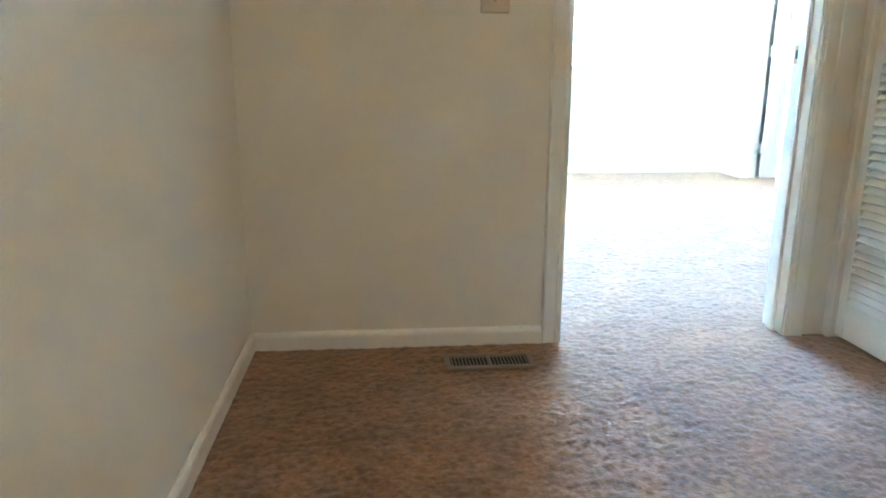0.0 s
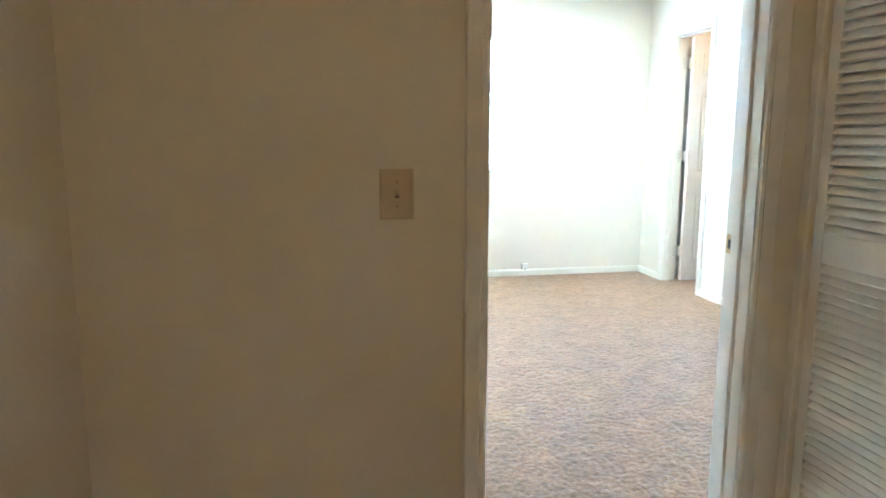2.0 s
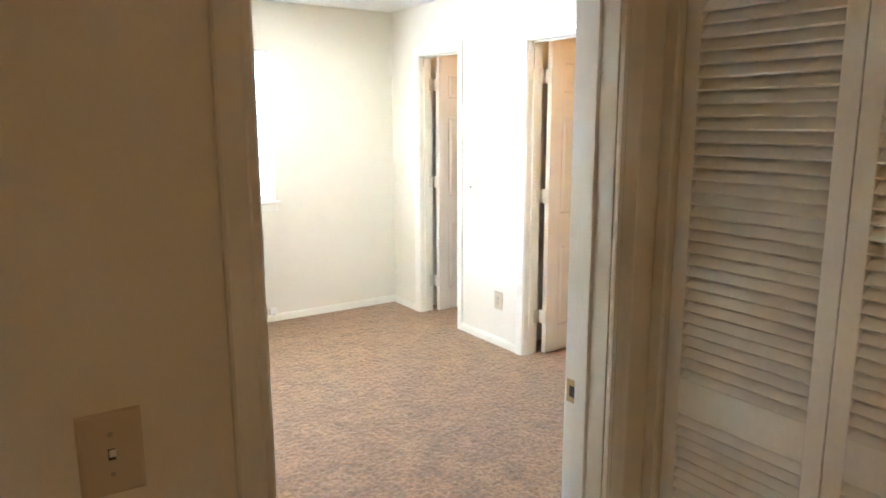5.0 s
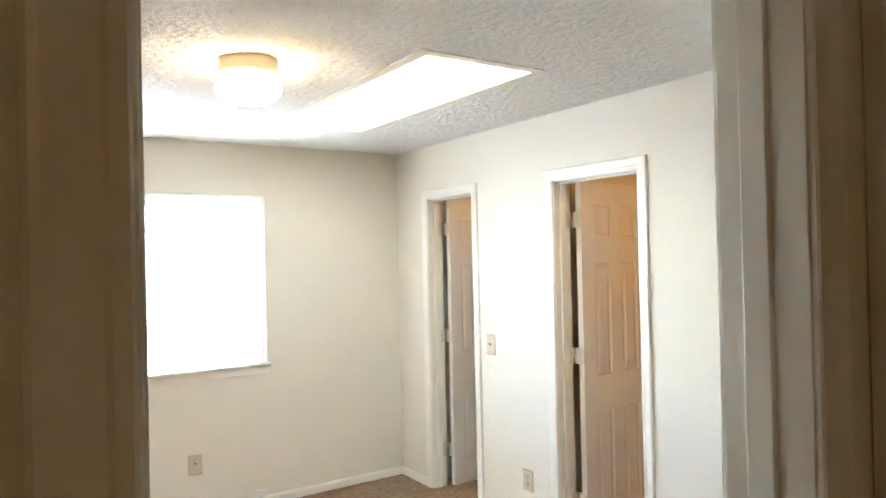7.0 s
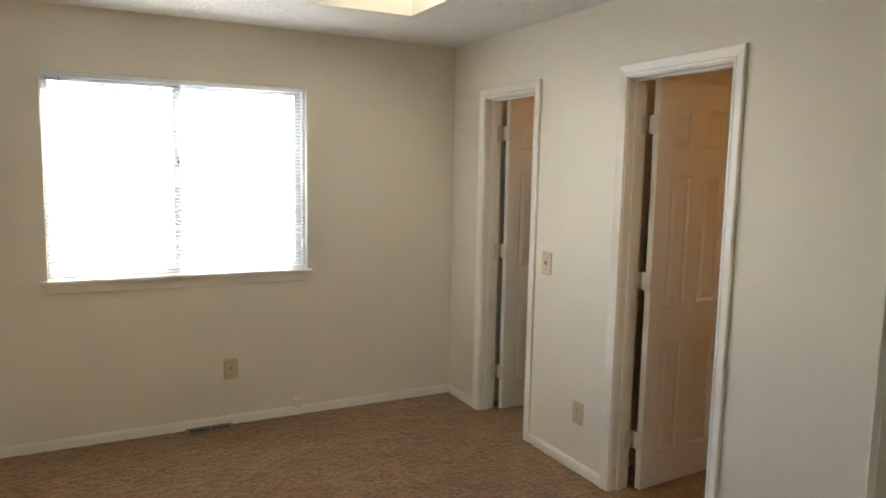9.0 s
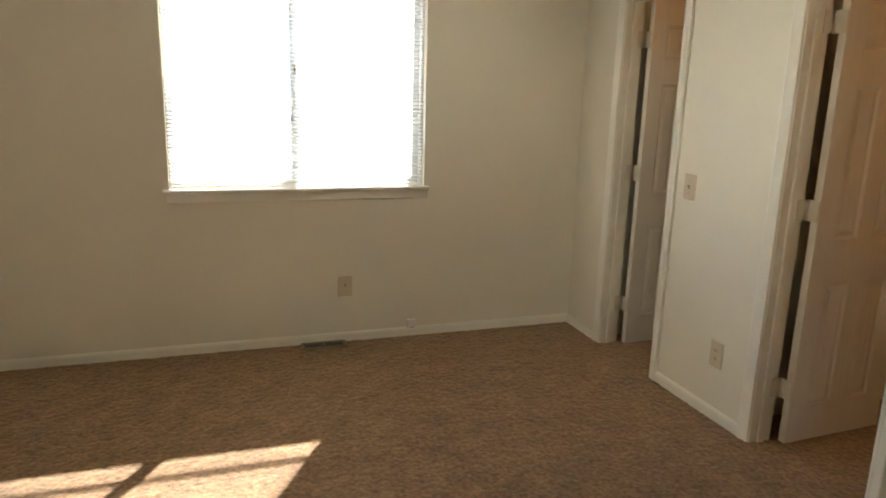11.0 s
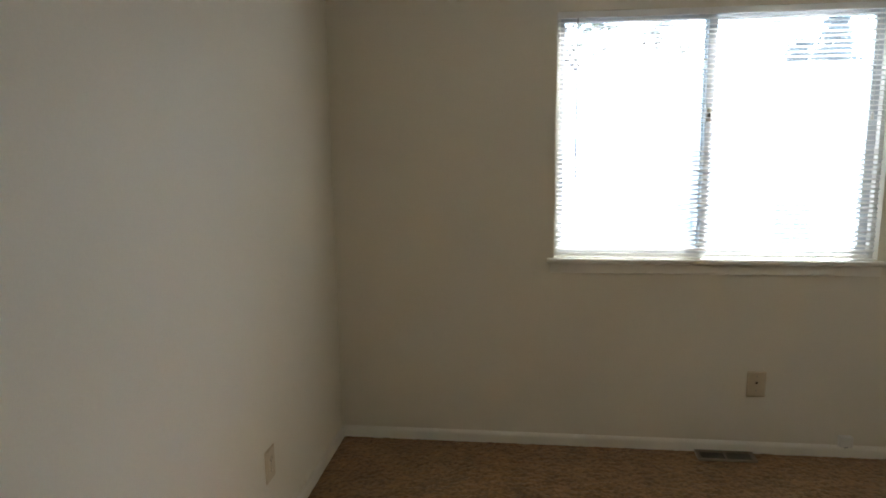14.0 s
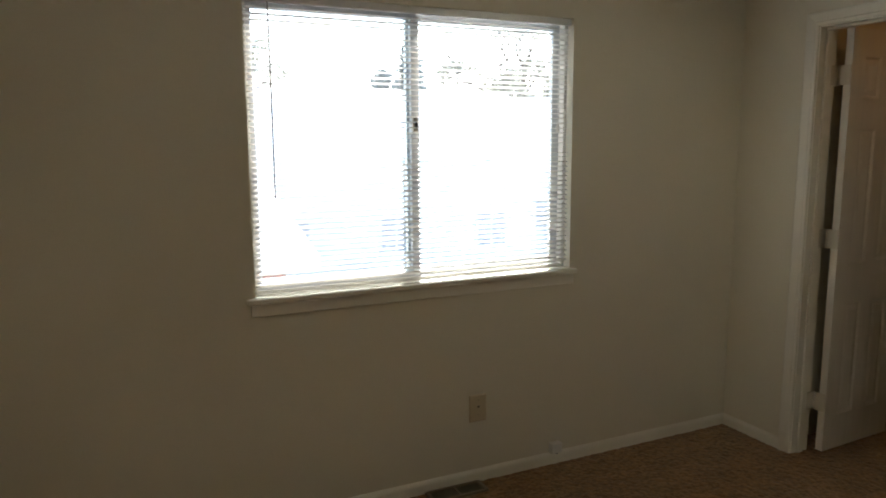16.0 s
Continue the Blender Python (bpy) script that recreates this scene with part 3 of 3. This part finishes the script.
part("cord_tassel", lathe(bmesh.new(), [(0.003, 1.62), (0.007, 1.61), (0.008, 1.585), (0.0001, 1.583)], 10, Matrix.Translation((BW - 0.074, -0.018, 0))), WHITE_PLASTIC, blind)


# ---- wall plates and floor registers ----
def plate_thing(name, m, kind, label):
    """Wall plate in the x-z plane, its face towards -y."""
    e = empty(name, m, label, "light switch" if kind == "toggle" else "wall outlet")
    bm = bmesh.new()
    w, h = 0.043, 0.063
    loops = []
    for inset, y in ((0, 0.0), (0, -0.002), (0.003, -0.005), (0.006, -0.006)):
        loops.append([bm.verts.new(c) for c in ((-w + inset, y, -h + inset), (w - inset, y, -h + inset), (w - inset, y, h - inset), (-w + inset, y, h - inset))])
    for a, b in zip(loops, loops[1:]):
        for i in range(4):
            bm.faces.new((a[i], a[(i + 1) % 4], b[(i + 1) % 4], b[i]))
    bm.faces.new(loops[-1])
    bm.faces.new(loops[0])
    part("cover", bm, PLATE, e)
    rot = Matrix.Rotation(radians(90), 4, "X")
    scr = [(0.0005, 0.003), (0.0035, 0.0025), (0.004, 0.0)]
    if kind == "toggle":
        part("slot", boxes((-0.0048, 0.0048, -0.0068, -0.005, -0.0085, 0.0085)), SLOT, e)
        tg = boxes((-0.004, 0.004, -0.018, 0.0, -0.005, 0.005), bevel=0.001)
        t = part("toggle", tg, PLATE, e)
        t.matrix_basis = Matrix.Translation((0, -0.004, 0)) @ Matrix.Rotation(radians(-25), 4, "X")
        for z in (-0.030, 0.030):
            part("screw", lathe(bmesh.new(), [(0.004, 0.0), (0.0035, 0.0015), (0.0001, 0.002)], 12, Matrix.Translation((0, -0.006, z)) @ rot), SCREW, e)
    elif kind == "duplex":
        for z in (-0.0195, 0.0195):
            r = part("receptacle", boxes((-0.0165, 0.0165, -0.0078, -0.004, z - 0.0135, z + 0.0135), bevel=0.0035), PLATE, e)
            for x in (-0.0065, 0.0065):
                part("contact_slot", boxes((x - 0.0011, x + 0.0011, -0.0084, -0.007, z - 0.002, z + 0.007)), SLOT, r)
            part("contact_slot", boxes((-0.0022, 0.0022, -0.0084, -0.007, z - 0.010, z - 0.006)), SLOT, r)
        part("screw", lathe(bmesh.new(), [(0.003, 0.0), (0.0028, 0.0014), (0.0001, 0.0018)], 12, Matrix.Translation((0, -0.006, 0)) @ rot), SCREW, e)
    else:
        part("jack", boxes((-0.009, 0.009, -0.008, -0.004, -0.002, 0.018), bevel=0.002), PLATE, e)
        part("socket", boxes((-0.005, 0.005, -0.0086, -0.007, 0.004, 0.013)), SLOT, e)
        for z in (-0.030, 0.040):
            part("screw", lathe(bmesh.new(), [(0.003, 0.0), (0.0028, 0.0014), (0.0001, 0.0018)], 12, Matrix.Translation((0, -0.006, z)) @ rot), SCREW, e)
    return e


plate_thing("light_switch", pose(0.031, Y0, 1.098), "toggle", "almond toggle switch plate on the shaded hall wall")
plate_thing("light_switch", pose(XR, 5.640, 1.090, 0, 0, -90), "toggle", "almond toggle switch plate between the two doors")
plate_thing("wall_outlet", pose(XR, 5.315, 0.330, 0, 0, -90), "duplex", "almond duplex outlet low between the two doors")
plate_thing("wall_outlet", pose(1.297, YW, 0.356), "jack", "almond phone jack plate below the window")
plate_thing("wall_outlet", pose(XL, 5.785, 0.350, 0, 0, 90), "duplex", "almond duplex outlet low on the long wall")
jb = empty("phone_jack", pose(1.710, YW, 0.0), "small white surface jack box sitting on the baseboard", "phone jack")
part("housing", boxes((-0.030, 0.030, -0.032, 0.0, 0.0665, 0.118), bevel=0.005), WHITE_PLASTIC, jb)
part("port", boxes((-0.008, 0.008, -0.028, -0.016, 0.0640, 0.0675)), SLOT, jb)


def floor_register(m, label):
    e = empty("floor_register", m, label, "floor vent")
    L, W = 0.134, 0.048
    part("frame", boxes((-L, L, -W, -W + 0.012, 0, 0.012), (-L, L, W - 0.012, W, 0, 0.012), (-L, -L + 0.016, -W + 0.012, W - 0.012, 0, 0.012), (L - 0.016, L, -W + 0.012, W - 0.012, 0, 0.012), bevel=0.002), REGISTER, e, "brown enamelled steel rim")
    part("divider", boxes((-0.005, 0.005, -W + 0.012, W - 0.012, 0.002, 0.0125), bevel=0.001), REGISTER, e)
    # flat near-black slab in place of the unlit depth under the fins
    part("duct", boxes((-L + 0.016, L - 0.016, -W + 0.012, W - 0.012, 0.0, 0.004)), SLOT, e)
    first = None
    for k in range(22):
        x = -L + 0.0215 + k * 0.0107
        if abs(x) < 0.008:
            continue
        if first is None:
            first = obj("fin", boxes((-0.0007, 0.0007, -W + 0.012, W - 0.012, 0.0042, 0.0085)), REGISTER, e)
            f = first
        else:
            f = new("fin", first.data)
            f.parent = e
        f.matrix_basis = Matrix.Translation((x, 0, 0))
    return e


floor_register(pose(1.158, 6.700, 0.012), "brown metal floor register by the window wall")
floor_register(pose(0.008, 2.487, 0.012), "brown metal floor register in the hall carpet")


# ---- ceiling lights ----
def dome_light(m, label, opal, r=1.0):
    e = empty("ceiling_light", m, label, "ceiling light")
    part("base", lathe(bmesh.new(), [(0.128 * r, 0.0), (0.130 * r, -0.045), (0.134 * r, -0.048), (0.134 * r, -0.056), (0.126 * r, -0.058), (0.124 * r, -0.090), (0.118 * r, -0.094), (0.0001, -0.094)], 48), FIXTURE, e, "cream enamelled drum base", True)
    dome = [(0.118 * r, -0.0945), (0.140 * r, -0.098)]
    for i in range(1, 13):
        a = i / 12 * math.pi / 2
        dome.append((max(0.142 * r * math.cos(a) ** 0.75, 0.0001), -0.106 - 0.074 * r * math.sin(a)))
    part("globe", lathe(bmesh.new(), dome, 48), opal, e, "glowing opal glass bowl", True)
    for k in range(3):
        a = radians(50 + 120 * k)
        part("thumb_screw", lathe(bmesh.new(), [(0.004, 0.0), (0.004, 0.012), (0.0001, 0.013)], 10, Matrix.Translation((0.122 * r * math.cos(a), 0.122 * r * math.sin(a), -0.080)) @ Matrix.Rotation(a, 4, "Z") @ Matrix.Rotation(radians(90), 4, "Y")), SCREW, e)
    return e


dome_light(pose(1.055, 4.83, ZC), "lit flush dome light on the popcorn ceiling", OPAL, 0.87)
dome_light(pose(3.25, 3.86, ZC), "lit warm dome light in the side room", BULB, 0.8)
# Not in view: the closet lamp is added to lift its door leaf.
dome_light(pose(3.25, 5.77, ZC), "unseen small dome light added to warm the closet door leaf", CLOSET_FILL, 0.5)
# Unseen lamp, added to brighten the hall.
dome_light(pose(0.15, 0.50, ZC), "unseen warm dome light added over the stair head to fill the hall", HALL_FILL)


# ---- outside ----
GZ = -2.9
gb = bmesh.new()
bmesh.ops.create_grid(gb, x_segments=40, y_segments=40, size=1500)
ground = tagged(obj("ground", gb, GRASS), "flat winter lawn in a pale mottled tone", "ground", kind="structure")
ground.location = (0, 0, GZ)


def house(name, m, w, d, h, rise, material, label):
    e = empty(name, m, label, "house")
    part("wall", boxes((-w / 2, w / 2, -d / 2, d / 2, 0, h)), material, e)
    bm = bmesh.new()
    o = 0.5
    pts = [(-w / 2 - o, -d / 2 - o, h - 0.15), (-w / 2 - o, 0, h + rise), (-w / 2 - o, d / 2 + o, h - 0.15)]
    a = [bm.verts.new(p) for p in pts]
    b = [bm.verts.new((-p[0], p[1], p[2])) for p in pts]
    a2 = [bm.verts.new((p[0], p[1], p[2] + 0.2)) for p in pts]
    b2 = [bm.verts.new((-p[0], p[1], p[2] + 0.2)) for p in pts]
    for i in (0, 1):
        bm.faces.new((a2[i], a2[i + 1], b2[i + 1], b2[i]))
        bm.faces.new((a[i], a[i + 1], b[i + 1], b[i]))
    for i in (0, 2):
        bm.faces.new((a[i], b[i], b2[i], a2[i]))
    for r, r2 in ((a, a2), (b, b2)):
        for i in (0, 1):
            bm.faces.new((r[i], r[i + 1], r2[i + 1], r2[i]))
    part("roof", bm, ROOF, e)
    for sx in (-w / 2, w / 2 - 0.1):
        g = bmesh.new()
        v = [g.verts.new(c) for c in ((sx, -d / 2, h), (sx, d / 2, h), (sx, 0, h + rise - 0.1))]
        v2 = [g.verts.new(c.co + Vector((0.1, 0, 0))) for c in v]
        g.faces.new(v)
        g.faces.new(v2)
        for i in range(3):
            g.faces.new((v[i], v[(i + 1) % 3], v2[(i + 1) % 3], v2[i]))
        part("gable", g, material, e)
    n = int(w // 3)
    for i in range(n):
        x = -w / 2 + (i + 0.5) * w / n
        wd = part("window", boxes((x - 0.55, x + 0.55, -d / 2 - 0.05, -d / 2, 1.0, 2.2)), VINYL, e)
        part("pane", boxes((x - 0.48, x - 0.03, -d / 2 - 0.06, -d / 2 - 0.05, 1.07, 2.13)), DARKGLASS, wd)
        part("pane", boxes((x + 0.03, x + 0.48, -d / 2 - 0.06, -d / 2 - 0.05, 1.07, 2.13)), DARKGLASS, wd)
    return e


house("house", pose(6.8, 29, GZ, 0, 0, -8), 13, 8, 4.0, 2.2, SIDING, "pale sided house across the lawn")
house("house", pose(21, 30, GZ, 0, 0, -20), 13, 8, 4.0, 2.3, SIDING, "pale sided house behind a bare tree")
house("house", pose(-0.4, 19.5, GZ, 0, 0, 4), 5.5, 6, 2.4, 1.1, BRICK, "low red brick house near the window")


def limb(bm, p, q, r0, r1, segs=6):
    d = (q - p).normalized()
    u = d.orthogonal().normalized()
    v = d.cross(u)
    ra = [bm.verts.new(p + r0 * (u * math.cos(a) + v * math.sin(a))) for a in [2 * math.pi * i / segs for i in range(segs)]]
    rb = [bm.verts.new(q + r1 * (u * math.cos(a) + v * math.sin(a))) for a in [2 * math.pi * i / segs for i in range(segs)]]
    for i in range(segs):
        bm.faces.new((ra[i], ra[(i + 1) % segs], rb[(i + 1) % segs], rb[i]))


def leaf_faces(center, spread, size, count, rng):
    vs, fs = [], []
    for _ in range(count):
        c = center + Vector((rng.gauss(0, spread), rng.gauss(0, spread), rng.gauss(0, spread * 0.6)))
        u = Vector((rng.gauss(0, 1), rng.gauss(0, 1), rng.gauss(0, 1))).normalized() * size * rng.uniform(0.6, 1.3)
        w = u.orthogonal() * 0.45
        k = len(vs)
        vs += [c - u, c + w, c + u, c - w]
        fs.append((k, k + 1, k + 2, k + 3))
    return vs, fs


def crown(name, vs, fs, material, parent):
    me = bpy.data.meshes.new(name)
    me.from_pydata([tuple(v) for v in vs], [], fs)
    me.materials.append(material)
    ob = new(name, me)
    ob.parent = parent
    return ob


def conifer(m, h, r, seed, label):
    rng = random.Random(seed)
    e = empty("conifer_tree", m, label, "tree", "trees outside the window")
    bm = bmesh.new()
    limb(bm, Vector((0, 0, 0)), Vector((0.1, 0, h * 0.97)), 0.22, 0.02, 8)
    vs, fs = [], []
    z = h * 0.10
    while z < h * 0.99:
        reach = r * (1 - z / h) ** 0.85 * rng.uniform(0.75, 1.1) + 0.08
        for k in range(7):
            a = rng.uniform(0, 2 * math.pi)
            tip = Vector((reach * math.cos(a), reach * math.sin(a), z - reach * 0.15))
            limb(bm, Vector((0, 0, z)), tip, 0.03, 0.008, 4)
            for s in range(max(2, int(reach / 0.28))):
                f = (s + 0.7) / max(2, int(reach / 0.28))
                v2, f2 = leaf_faces(Vector((0, 0, z)).lerp(tip, f), 0.16, 0.19, 9, rng)
                k0 = len(vs)
                vs += v2
                fs += [tuple(i + k0 for i in q) for q in f2]
        z += h * 0.028
    part("trunk", bm, BARK, e)
    crown("crown", vs, fs, NEEDLE, e)
    return e


def bare_tree(m, h, seed, leaves, label):
    rng = random.Random(seed)
    e = empty("bare_tree", m, label, "tree", "trees outside the window")
    bm = bmesh.new()
    vs, fs = [], []

    def grow(p, d, length, r, depth):
        q = p + d * length
        mid = p.lerp(q, 0.5) + Vector((rng.gauss(0, 1), rng.gauss(0, 1), 0)) * length * 0.05
        limb(bm, p, mid, r, r * 0.85, 7 if depth < 2 else 4)
        limb(bm, mid, q, r * 0.85, r * 0.7, 7 if depth < 2 else 4)
        if depth >= 5:
            v2, f2 = leaf_faces(q, 0.24, 0.10, leaves, rng)
            k0 = len(vs)
            vs.extend(v2)
            fs.extend(tuple(i + k0 for i in f) for f in f2)
            return
        for _ in range(3 if depth < 4 else 2):
            nd = (d + Vector((rng.gauss(0, 0.5), rng.gauss(0, 0.5), rng.gauss(0.15, 0.3)))).normalized()
            grow(q, nd, length * rng.uniform(0.62, 0.85), r * 0.62, depth + 1)

    grow(Vector((0, 0, 0)), Vector((0, 0, 1)), h * 0.26, h * 0.016, 0)
    part("trunk", bm, BARK, e)
    if fs:
        crown("crown", vs, fs, LEAF, e)
    return e


conifer(pose(15.1, 41, GZ), 10.1, 2.9, 1, "tall dark green conifer standing behind the houses")
conifer(pose(13.6, 41.5, GZ), 8.6, 2.2, 2, "shorter dark green conifer beside a taller one")
conifer(pose(16.6, 42, GZ), 7.6, 1.8, 5, "short broad conifer beside a taller one")
bare_tree(pose(4.4, 42, GZ), 13.5, 3, 34, "leafy tree with thin twigs behind the houses")
bare_tree(pose(23.4, 42.5, GZ), 17.0, 7, 9, "bare winter tree with a few dry leaves")
bare_tree(pose(19.2, 41.5, GZ), 12.4, 11, 26, "winter tree with sparse dry leaves")
bare_tree(pose(26.5, 43, GZ), 12.0, 13, 26, "low winter tree with sparse dry leaves")
